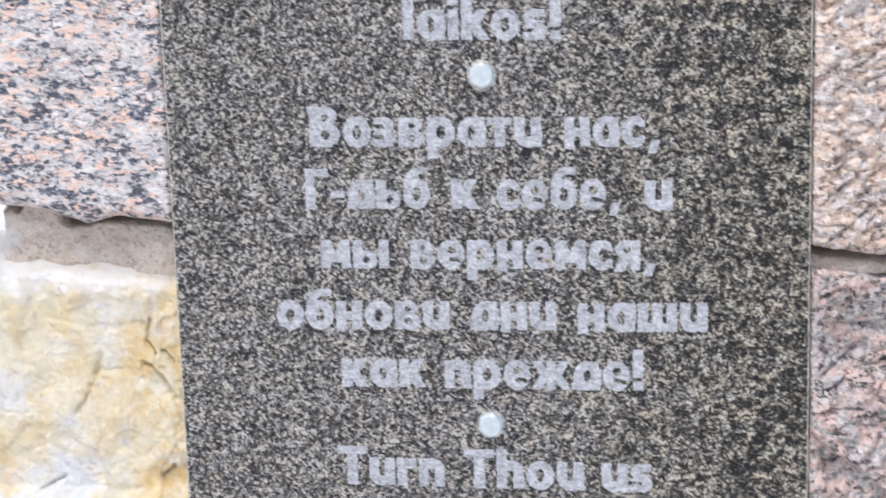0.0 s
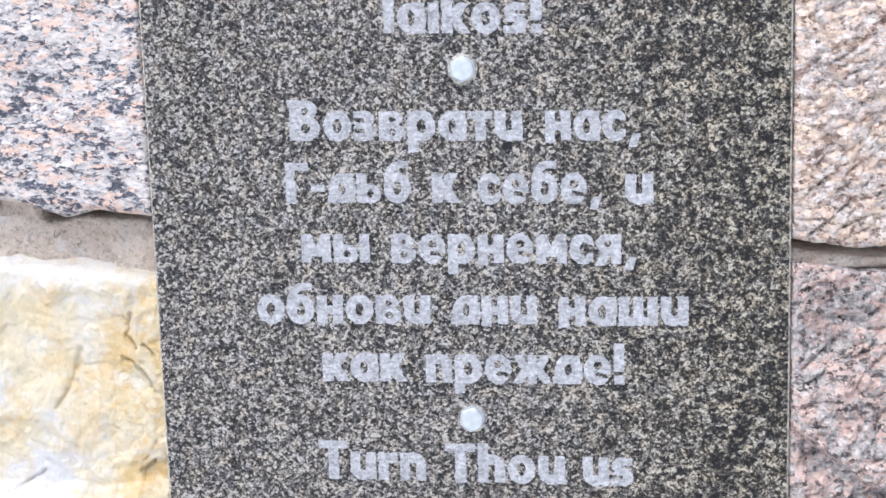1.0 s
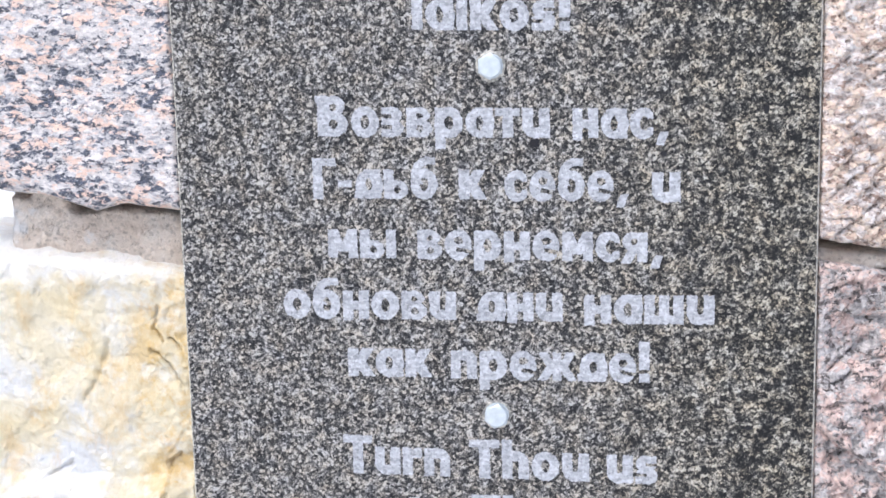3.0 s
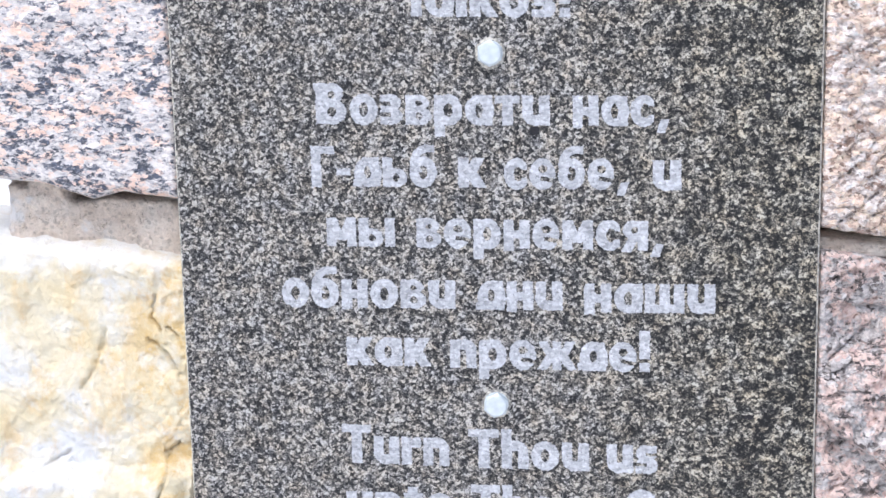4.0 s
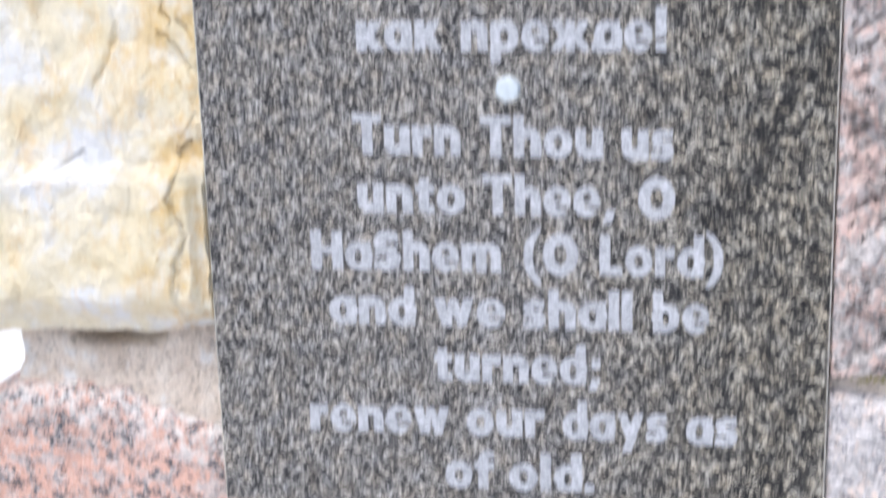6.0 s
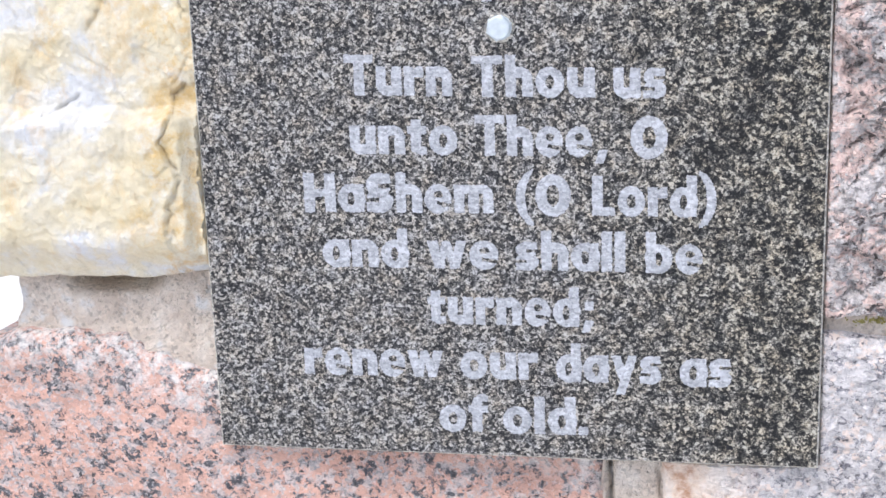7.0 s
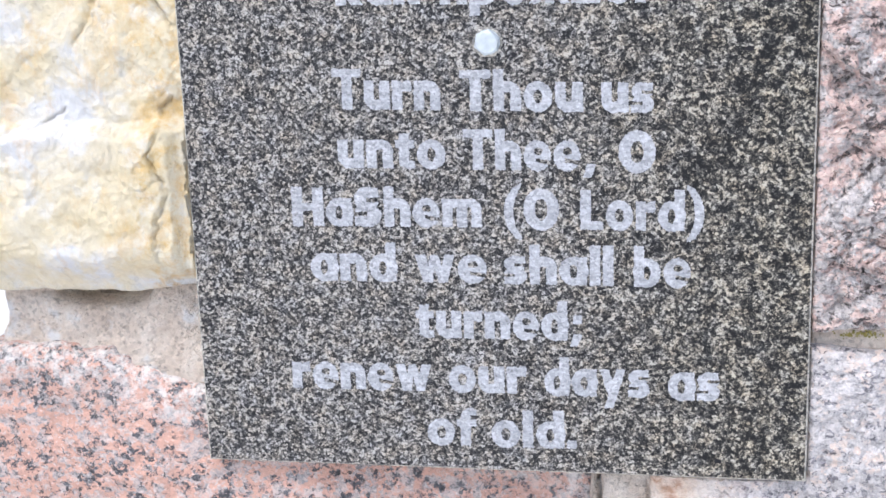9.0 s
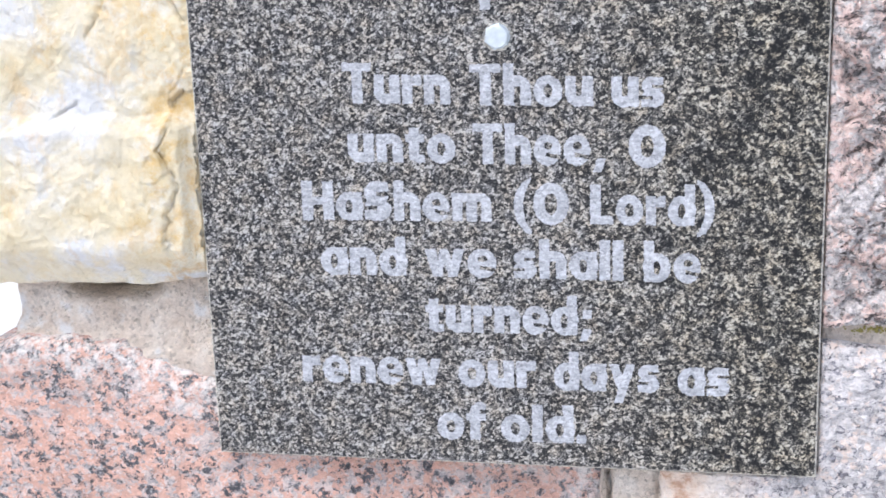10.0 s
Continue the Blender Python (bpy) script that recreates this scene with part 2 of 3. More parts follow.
M_PLAQUE = plaque_granite()
M_EDGE = sawn_edge()
M_LETTER = lettering()
M_LIME = limestone()
M_MORTAR = mortar()
M_ZINC = zinc()
M_WHITE = granite("grey_white_granite", 0.0068, (0.67, 0.635, 0.63), (0.69, 0.48, 0.4), (0.035, 0.04, 0.056), (0.45, 0.44, 0.47), 0.4, 0.27, (1, 1, 1.8), (0, -24, 0), 0.0028, patch=0.2)
M_RED = granite("red_granite", 0.0062, (0.57, 0.47, 0.445), (0.53, 0.315, 0.25), (0.04, 0.04, 0.046), (0.35, 0.335, 0.345), 0.28, 0.52, (1, 1, 1.15), (0, -10, 0), 0.003, crust=True, patch=0.15)
M_PINK = granite("pink_granite", 0.0072, (0.84, 0.765, 0.74), (0.78, 0.55, 0.45), (0.17, 0.12, 0.1), (0.56, 0.48, 0.46), 0.2, 0.36, (1, 1, 1.5), (0, 30, 0), 0.0055, patch=0.4)
M_ROCK = granite("dark_pink_granite", 0.0068, (0.7, 0.655, 0.65), (0.75, 0.52, 0.475), (0.07, 0.06, 0.06), (0.45, 0.425, 0.43), 0.2, 0.4, (1, 1, 1.3), (0, 35, 0), 0.0065, patch=0.7)
M_GREY = granite("pale_grey_granite", 0.0058, (0.64, 0.61, 0.615), (0.6, 0.5, 0.45), (0.09, 0.087, 0.1), (0.46, 0.445, 0.46), 0.18, 0.16, (1, 1, 1.2), (0, 15, 0), 0.0035, patch=0.2, rust=True)
M_GROUND = plain_stone("pale_paving", (0.76, 0.73, 0.68), (0.84, 0.81, 0.77), 0.8)
M_MOSS = plain_stone("yellow_moss", (0.3, 0.26, 0.09), (0.5, 0.44, 0.16), 300)
M_SPOT = plain_stone("black_mineral", (0.008, 0.008, 0.012), (0.02, 0.02, 0.026), 300, 0.5)

# ---- helpers for meshes ----


def mesh_object(name, verts, faces, material, parent=None, label="", smooth=True):
    me = bpy.data.meshes.new(name)
    me.from_pydata(verts, [], faces)
    me.validate()
    for m in material if isinstance(material, (list, tuple)) else [material]:
        me.materials.append(m)
    if smooth:
        me.shade_smooth()
    ob = new(name, me)
    if parent:
        ob.parent = parent
    if label:
        tagged(ob, label)
    return ob


def part(name, bm, material, parent, label=""):
    me = bpy.data.meshes.new(name)
    bm.to_mesh(me)
    bm.free()
    for m in material if isinstance(material, (list, tuple)) else [material]:
        me.materials.append(m)
    ob = new(name, me)
    ob.parent = parent
    if label:
        tagged(ob, label)
    return ob


def fract(x, y, z, scale, octaves=5, h=0.9):
    return noise.fractal(Vector((x * scale, y * scale, z * scale)), h, 2.1, octaves)


def ramp01(v, a, b):
    s = min(1.0, max(0.0, (v - a) / (b - a)))
    return s * s * (3 - 2 * s)


PLAQUE_X, PLAQUE_Z0, PLAQUE_Z1, PLAQUE_DEPTH = 0.2004, 1.049, 1.86, 0.022


def behind_plaque(x, z):
    """1 where the plaque covers the wall, falling to 0 a millimetre or two outside it."""
    return ramp01(x, -PLAQUE_X - 0.0014, -PLAQUE_X) * ramp01(-x, -PLAQUE_X - 0.0014, -PLAQUE_X) * ramp01(z, PLAQUE_Z0 - 0.0014, PLAQUE_Z0)


def stone(material, label, left, right, bottom, top, face, parent, rough=0.006, round_edge=0.02, step=0.0027, back=0.13, seed=0.0, shape=None, wave=0.004):
    """One rock-faced stone. left and right are edges as (z, x) pairs, bottom and top as (x, z) pairs; face is the depth of its front."""
    lz, lx = zip(*left)
    rz, rx = zip(*right)
    bx, bz = zip(*bottom)
    tx, tz = zip(*top)
    width, height = np.mean(rx) - np.mean(lx), np.mean(tz) - np.mean(bz)
    nu, nv = int(width / step), int(height / step)
    verts, faces = [], []
    for j in range(nv + 1):
        v = j / nv
        for i in range(nu + 1):
            u = i / nu
            x0 = np.mean(lx) + u * width
            zb, zt = np.interp(x0, bx, bz), np.interp(x0, tx, tz)
            zb += wave * fract(x0, seed, 1.0, 45, 4)
            zt += wave * fract(x0, seed, 7.0, 45, 4)
            z = zb + v * (zt - zb)
            xl = np.interp(z, lz, lx) + wave * fract(z, seed, 3.0, 40, 4)
            xr = np.interp(z, rz, rx) + wave * fract(z, seed, 5.0, 40, 4)
            x = xl + u * (xr - xl)
            edge = min(x - xl, xr - x, z - zb, zt - z)
            q = 1 - min(1.0, edge / round_edge)
            y = face + round_edge * 0.75 * (1 - math.sqrt(max(0.0, 1 - q * q)))
            facet = noise.noise(Vector((x * 22 + seed, seed, z * 26)))
            y += rough * (0.8 * fract(x + seed, 0, z, 17, 6, 0.85) + 0.45 * abs(facet)) * (0.35 + 0.65 * (1 - q))
            y += 0.16 * rough * fract(x, seed, z, 95, 4, 0.7)
            if shape:
                y += shape(x, z)
            near = ramp01(-abs(x), -0.214, -0.2025) * ramp01(z, 1.04, 1.06)
            if x > 0:
                y += (0.004 - y) * 0.8 * near
            cover = behind_plaque(x, z)
            y = max(y, 0.003 - 0.022 * ramp01(abs(x), 0.204, 0.222)) if cover < 0.01 else y
            y = y * (1 - cover) + max(y, PLAQUE_DEPTH + 0.0005) * cover
            verts.append((x, y, z))
    n = nu + 1
    for j in range(nv):
        for i in range(nu):
            a = j * n + i
            faces.append((a, a + 1, a + n + 1, a + n))
    ring = [i for i in range(n)] + [j * n + nu for j in range(1, nv + 1)] + [nv * n + i for i in range(nu - 1, -1, -1)] + [j * n for j in range(nv - 1, 0, -1)]
    base = len(verts)
    for r in ring:
        x, y, z = verts[r]
        verts.append((x, back, z))
    m = len(ring)
    for k in range(m):
        faces.append((ring[(k + 1) % m], ring[k], base + k, base + (k + 1) % m))
    faces.append(tuple(base + k for k in range(m)))
    return mesh_object("stone", verts, faces, material, parent, label)


# ---- ground ----
bm = bmesh.new()
bmesh.ops.create_grid(bm, x_segments=8, y_segments=8, size=400)
me = bpy.data.meshes.new("ground")
bm.to_mesh(me)
bm.free()
me.materials.append(M_GROUND)
tagged(new("ground", me), "pale worn paving round the foot of the stone pillar", "ground", kind="structure")

# ---- pillar: a mortar core with rock-faced stones set in it ----


WHITE_FOOT = [(-0.37, 1.4858), (-0.321, 1.4779), (-0.306, 1.4749), (-0.279, 1.4650), (-0.252, 1.4690), (-0.203, 1.4640), (0, 1.4620)]
PINK_FOOT = [(0.0, 1.4431), (0.202, 1.4431), (0.218, 1.4402), (0.248, 1.4372), (0.4, 1.4342)]


def core_front(x, z):
    """Depth of the raked mortar between the stones, with open cracks under the stones' feet."""
    y = 0.027 + 0.004 * fract(x, 2.0, z, 30, 5) + 0.0018 * fract(x, 5.0, z, 150, 3)
    hole = math.exp(-(((x + 0.283) / 0.03) ** 4 + ((z - 1.1625) / 0.0075) ** 2)) * (0.55 + 0.45 * ramp01(-x, 0.262, 0.285))
    y += 0.07 * hole
    y -= 0.012 * ramp01(-z, -1.1385, -1.1041) * ramp01(-x, 0.15, 0.2)
    y -= 0.01 * ramp01(x, 0.06, 0.07) * ramp01(-z, -1.0893, -1.05)
    y += 0.035 * ramp01(x, -0.345, -0.33) * ramp01(-x, -0.062, -0.055) * ramp01(-z, -1.0893, -1.0746)
    if z < 1.0697:
        y += 0.02 * math.exp(-(((x - 0.0675) / 0.0016) ** 2)) + 0.004 * math.exp(-(((x - 0.1) / 0.0012) ** 2))
    joint = max(ramp01(z, 1.4193, 1.4253) * ramp01(-z, -1.4501, -1.4441), ramp01(z, 1.1286, 1.1336) * ramp01(-z, -1.1581, -1.1513))
    y -= 0.012 * ramp01(x, 0.195, 0.2) * joint
    if x < -0.1:
        foot = np.interp(x, *zip(*WHITE_FOOT))
        gap = foot - 0.0035 - 0.003 * noise.noise(Vector((x * 60, 3.0, 0)))
        y += 0.05 * ramp01(z, gap - 0.002, gap) * ramp01(-z, -foot - 0.02, -foot - 0.01) * ramp01(noise.noise(Vector((x * 25, 8.0, 0))), -0.35, 0.1)
    elif x > 0.15:
        foot = np.interp(x, *zip(*PINK_FOOT))
        y += 0.03 * ramp01(z, foot - 0.0065, foot - 0.0035) * ramp01(-z, -foot - 0.012, -foot - 0.006)
    cover = behind_plaque(x, z)
    return max(y, 0.016) if cover < 0.01 else max(y, PLAQUE_DEPTH + 0.0006)


def pillar_core():
    """The core's front is dense where the joints show; its sides and back are plain."""
    verts, faces = [], []
    zs = [0.0, 0.3, 0.6, 0.9] + [0.97 + 0.002 * k for k in range(327)] + [1.7, 1.9, 2.1, 2.25]
    us = [k / 300 for k in range(301)]
    for z in zs:
        left = np.interp(z, [0.9, 1.0, 1.11, 1.17, 1.435, 1.485, 1.7], [-0.375, -0.375, -0.37, -0.36, -0.335, -0.331, -0.33])
        left += 0.003 * fract(z, 1.0, 4.0, 60, 4)
        for u in us:
            x = left + u * (0.36 - left)
            verts.append((x, core_front(x, z) + 0.02 * max(0.0, 1 - u / 0.015) ** 2, z))
    n, rows = len(us), len(zs)
    for j in range(rows - 1):
        for i in range(n - 1):
            a = j * n + i
            faces.append((a, a + 1, a + n + 1, a + n))
    base = len(verts)
    for j in range(rows):
        verts.append((verts[j * n][0], 0.55, zs[j]))
        verts.append((verts[j * n + n - 1][0], 0.55, zs[j]))
    for j in range(rows - 1):
        faces.append((base + 2 * j, j * n, (j + 1) * n, base + 2 * j + 2))
        faces.append((j * n + n - 1, base + 2 * j + 1, base + 2 * j + 3, (j + 1) * n + n - 1))
        faces.append((base + 2 * j + 1, base + 2 * j, base + 2 * j + 2, base + 2 * j + 3))
    t = (rows - 1) * n
    faces.append(tuple(range(t, t + n)) + (base + 2 * rows - 1, base + 2 * rows - 2))
    return mesh_object("wall_front", verts, faces, M_MORTAR)


wall = tagged(pillar_core(), "stone pillar with sandy mortar joints between mixed rough stones", "wall", kind="structure")


# cracks of the limestone: paths of (x, z), with their width and depth
CRACKS = [
    ([(-0.223, 1.3985), (-0.227, 1.3846), (-0.220, 1.3767)], 0.0014, 0.005),
    ([(-0.216, 1.3787), (-0.210, 1.3718)], 0.0014, 0.005),
    ([(-0.229, 1.3708), (-0.218, 1.3618), (-0.209, 1.3460)], 0.0014, 0.004),
    ([(-0.259, 1.3767), (-0.266, 1.3539), (-0.276, 1.3371)], 0.0025, 0.003),
    ([(-0.330, 1.2770), (-0.309, 1.2799), (-0.289, 1.2927)], 0.0014, 0.003),
    ([(-0.213, 1.2996), (-0.222, 1.2918), (-0.217, 1.2789), (-0.225, 1.2632), (-0.218, 1.2484), (-0.213, 1.2376), (-0.221, 1.2239), (-0.224, 1.2013)], 0.0018, 0.005),
]
STRIP_X, STRIP_Z = zip(*reversed(CRACKS[-1][0]))


def crack_depth(x, z):
    x += 0.0018 * noise.noise(Vector((x * 190, 1.0, z * 190)))
    z += 0.0018 * noise.noise(Vector((x * 190, 6.0, z * 190)))
    deep = 0.0
    for path, wide, depth in CRACKS:
        for (ax, az), (bx, bz) in zip(path, path[1:]):
            dx, dz = bx - ax, bz - az
            t = min(1.0, max(0.0, ((x - ax) * dx + (z - az) * dz) / (dx * dx + dz * dz)))
            q = math.hypot(x - ax - t * dx, z - az - t * dz) / wide
            if q < 1:
                deep = max(deep, depth * (1 - q))
    return deep


def creases(x, z, turn, scale, sharp=7):
    """Broken ridges: 1 along wandering lines, falling off steeply to both sides."""
    u, v = x * math.cos(turn) + z * math.sin(turn), z * math.cos(turn) - x * math.sin(turn)
    return (1 - min(1.0, abs(noise.noise(Vector((u * scale, 4.4, v * scale * 1.9)))) * 1.6)) ** sharp


def lime_shape(x, z):
    """The limestone's ledge, its sloping top, cracks and the broken strip beside the plaque."""
    ledge = 1.2789 + 0.005 * fract(x, 9.0, 0.0, 30, 4)
    y = -0.021 * ramp01(-z, -ledge - 0.007, -ledge + 0.006) * ramp01(z, 1.1680, 1.1974)
    lip = np.interp(x, (-0.33, -0.27, -0.235, -0.202), (1.4435, 1.4395, 1.4355, 1.4295))
    y += 0.02 * ramp01(z, lip - 0.014, lip)
    if z < 1.3056:
        edge = np.interp(z, STRIP_Z, STRIP_X) + 0.002 * fract(z, 3.0, 2.0, 90, 3)
        y += 0.003 * ramp01(x, edge - 0.001, edge + 0.004) * ramp01(-z, -1.3056, -1.2957)
    terrace = noise.noise(Vector((x * 42 + 3, 2.2, z * 36))) + 0.5 * noise.noise(Vector((x * 95, 4.2, z * 80)))
    y += 0.0012 * ramp01(terrace, 0.02, 0.1) + 0.0009 * ramp01(terrace, -0.3, -0.22)
    y += 0.0007 * creases(x + 1, z, -0.5, 34, 9)
    return y + crack_depth(x, z)


def red_shape(x, z):
    """The red stone falls back beneath the plaque's foot."""
    return 0.018 * ramp01(x, -0.2, -0.08) * ramp01(z, 0.98, 1.03)


def rock_shape(x, z):
    """Hollows, ridges and slanting breaks in the dark pink stone."""
    y = 0.011 * math.exp(-(((x - 0.235) / 0.02) ** 2 + ((z - 1.385) / 0.02) ** 2))
    y -= 0.006 * math.exp(-(((x - 0.226) / 0.012) ** 2 + ((z - 1.345) / 0.014) ** 2))
    slant = z - (1.328 - 0.75 * (x - 0.2)) - 0.002 * noise.noise(Vector((x * 120, 1.0, 3.0)))
    y += 0.011 * ramp01(-slant, 0.0, 0.004) * ramp01(slant, -0.03, -0.006)
    slant = z - (1.202 - 0.5 * (x - 0.2))
    y += 0.006 * ramp01(-slant, 0.0, 0.004) * ramp01(slant, -0.02, -0.006)
    y += 0.005 * creases(x, z, 0.6, 38) + 0.003 * creases(x + 3, z, 0.4, 80)
    return y + 0.0025 * fract(x, 7.0, z, 140, 4, 0.6)


def pink_shape(x, z):
    """A coarse broken face, with a paler shelf."""
    y = 0.004 * creases(x + 5, z, 0.5, 45) + 0.003 * creases(x + 9, z, 0.3, 95)
    return y + 0.0022 * fract(x, 3.0, z, 130, 4, 0.6)


def grey_shape(x, z):
    return 0.002 * creases(x + 2, z, -0.4, 60) + 0.0012 * fract(x, 8.0, z, 140, 4, 0.6)


stone(M_WHITE, "grey-white granite block flecked with pink and black crystals", [(1.4640, -0.325), (1.4789, -0.345), (1.52, -0.37), (1.75, -0.375)], [(1.3946, -0.15), (1.8, -0.15)],
      WHITE_FOOT, [(-0.4, 1.76), (0, 1.76)],
      0.004, wall, 0.005, 0.01, seed=1.2957, wave=0.002)
stone(M_LIME, "rock-faced cream limestone block with ochre seams and cracks", [(1.1581, -0.395), (1.4342, -0.40)], [(1.0991, -0.15), (1.5, -0.15)],
      [(-0.4, 1.1620), (-0.32, 1.1650), (-0.257, 1.1650), (-0.21, 1.1699), (0, 1.1699)], [(-0.4, 1.446), (-0.33, 1.4435), (-0.27, 1.4395), (-0.235, 1.4355), (-0.202, 1.4295), (0, 1.4295)],
      0.01, wall, 0.005, 0.009, 0.0012, seed=4.1, shape=lime_shape, wave=0.0012)
stone(M_RED, "red granite block with grey and black crystals", [(0.8, -0.408), (1.0, -0.405), (1.0893, -0.394), (1.1188, -0.382)], [(0.8, 0.066), (1.1974, 0.064)],
      [(-0.4, 0.80), (0.1, 0.80)], [(-0.39, 1.1168), (-0.362, 1.1237), (-0.326, 1.1267), (-0.283, 1.1208), (-0.242, 1.1070), (-0.209, 1.0991), (0.1, 1.0942)],
      0.008, wall, 0.006, 0.014, seed=7.7, shape=red_shape)
stone(M_PINK, "coarse pink granite block with rusty underside", [(1.3946, 0.15), (1.8, 0.15)], [(1.3946, 0.375), (1.8, 0.375)],
      PINK_FOOT, [(0, 1.76), (0.4, 1.76)],
      0.001, wall, 0.007, 0.008, 0.0014, seed=11.2, shape=pink_shape, wave=0.002)
stone(M_ROCK, "rough dark pink and grey granite stone with broken face", [(1.0991, 0.15), (1.5, 0.15)], [(1.0991, 0.38), (1.5, 0.38)],
      [(0, 1.1473), (0.2, 1.1473), (0.241, 1.1493), (0.4, 1.1483)], [(0, 1.4302), (0.202, 1.4283), (0.248, 1.4223), (0.4, 1.4193)],
      0.0, wall, 0.013, 0.008, 0.0014, seed=15.9, shape=rock_shape, wave=0.002)
stone(M_GREY, "pale grey granite block with a rust-tinged side", [(0.8, 0.101), (1.1974, 0.103)], [(0.8, 0.378), (1.1974, 0.378)],
      [(0, 0.80), (0.4, 0.80)], [(0.1, 1.1375), (0.2, 1.1375), (0.241, 1.1345), (0.4, 1.1326)],
      0.006, wall, 0.006, 0.01, 0.0022, seed=21.4, shape=grey_shape, wave=0.002)


def moss_patch():
    rnd = random.Random(5)
    bm = bmesh.new()
    for _ in range(130):
        x, z = rnd.gauss(0.231, 0.007), rnd.gauss(1.1435, 0.001)
        r = rnd.uniform(0.0004, 0.001)
        m = Matrix.LocRotScale((x, 0.0165 + rnd.uniform(-0.001, 0.001), z), Euler((rnd.random() * 3, rnd.random() * 3, 0)), (r, r, r))
        bmesh.ops.create_icosphere(bm, subdivisions=1, radius=1, matrix=m)
    me = bpy.data.meshes.new("moss")
    bm.to_mesh(me)
    bm.free()
    me.materials.append(M_MOSS)
    return tagged(new("moss", me), "yellow-green moss tuft growing in the mortar joint", "moss", kind="stuff")


moss_patch()

# ---- plaque ----
plaque = tagged(new("memorial_plaque"), "dark speckled granite plaque with pale lettering bolted to the pillar", "plaque")
plaque.location = (0, 0, 0)


def plaque_slab():
    """A sawn slab with a narrow arris all round."""
    bm = bmesh.new()
    bmesh.ops.create_cube(bm, size=1, matrix=Matrix.LocRotScale((0, PLAQUE_DEPTH / 2, (PLAQUE_Z0 + PLAQUE_Z1) / 2), None, (2 * PLAQUE_X, PLAQUE_DEPTH, PLAQUE_Z1 - PLAQUE_Z0)))
    front = [e for e in bm.edges if all(v.co.y < 0.001 for v in e.verts)]
    made = bmesh.ops.bevel(bm, geom=front, offset=0.0011, segments=1, affect="EDGES", profile=0.5)
    for f in bm.faces:
        f.material_index = 0 if f.normal.y < -0.99 else 1
    return part("slab", bm, [M_PLAQUE, M_EDGE], plaque)


plaque_slab()

X_HEIGHT, CELL, LETTER_SPACE = 0.0186, 0.0004, 0.075


# letter shapes: signed fields over (x, y), positive inside; the base line is y = 0 and small letters are 1 high
def both(*f):
    return np.minimum.reduce(f)


def either(*f):
    return np.maximum.reduce(f)


def box(x, y, x0, x1, y0, y1):
    return both(x - x0, x1 - x, y - y0, y1 - y)


def disc(x, y, cx, cy, a, b):
    return (1 - np.hypot((x - cx) / a, (y - cy) / b)) * min(a, b)


def bar(x, y, x0, y0, x1, y1, w=0.36):
    """A slanting stroke cut level at the heights of its ends."""
    slope = (x1 - x0) / (y1 - y0)
    away = np.abs(x - x0 - slope * (y - y0)) / math.hypot(1, slope)
    return both(w / 2 - away, y - min(y0, y1), max(y0, y1) - y)


def round_o(x, y):
    return both(disc(x, y, 0.49, 0.5, 0.49, 0.53), -disc(x, y, 0.49, 0.5, 0.14, 0.22))


def bowl_a(x, y, tall=1.0):
    return both(either(disc(x, y, 0.5, 0.5, 0.5, 0.52), box(x, y, 0.5, 0.95, 0, 1), box(x, y, 0.58, 0.95, 0, tall)), -disc(x, y, 0.48, 0.49, 0.12, 0.23))


def bowl_u(x, y):
    body = either(box(x, y, 0, 0.38, 0.42, 1), disc(x, y, 0.45, 0.42, 0.45, 0.44), box(x, y, 0.42, 0.94, 0, 0.6), box(x, y, 0.57, 0.94, 0, 1))
    return both(body, -box(x, y, 0.375, 0.56, 0.36, 2))


def arch_n(x, y, tall=1.0):
    body = either(box(x, y, 0, 0.37, 0, tall), box(x, y, 0.1, 0.6, 0.3, 1), disc(x, y, 0.5, 0.6, 0.44, 0.42), box(x, y, 0.57, 0.94, 0, 0.62))
    return both(body, -box(x, y, 0.37, 0.565, -1, 0.64))


def soft_sign(x, y):
    body = either(box(x, y, 0, 0.37, -0.01, 1), box(x, y, 0.1, 0.5, 0, 0.62), disc(x, y, 0.48, 0.31, 0.42, 0.33))
    return both(body, -disc(x, y, 0.49, 0.31, 0.11, 0.12))


def letter_ve(x, y):
    body = either(box(x, y, 0, 0.45, 0, 1), disc(x, y, 0.44, 0.74, 0.38, 0.27), disc(x, y, 0.46, 0.3, 0.44, 0.31))
    return both(body, -disc(x, y, 0.46, 0.72, 0.1, 0.085), -disc(x, y, 0.47, 0.3, 0.12, 0.115))


def letter_e(x, y):
    return both(disc(x, y, 0.48, 0.5, 0.48, 0.53), -disc(x, y, 0.5, 0.66, 0.15, 0.12), -box(x, y + 0.18 * (x - 0.5), 0.42, 2, 0.28, 0.41))


def letter_s(x, y):
    body = either(disc(x, y, 0.39, 0.72, 0.38, 0.3), disc(x, y, 0.39, 0.29, 0.41, 0.31), box(x, y, 0.36, 0.74, 0.74, 1), box(x, y, 0.0, 0.4, 0, 0.24))
    return both(body, -box(x, y, 0.38, 2, 0.64, 0.74), -box(x, y, -1, 0.38, 0.27, 0.37))


def letter_ze(x, y):
    body = either(disc(x, y, 0.34, 0.73, 0.4, 0.29), disc(x, y, 0.34, 0.29, 0.45, 0.31), box(x, y, 0.02, 0.36, 0.78, 1), box(x, y, 0, 0.36, 0, 0.25))
    return both(body, -box(x, y, -1, 0.36, 0.64, 0.76), -box(x, y, -1, 0.36, 0.27, 0.4), x)


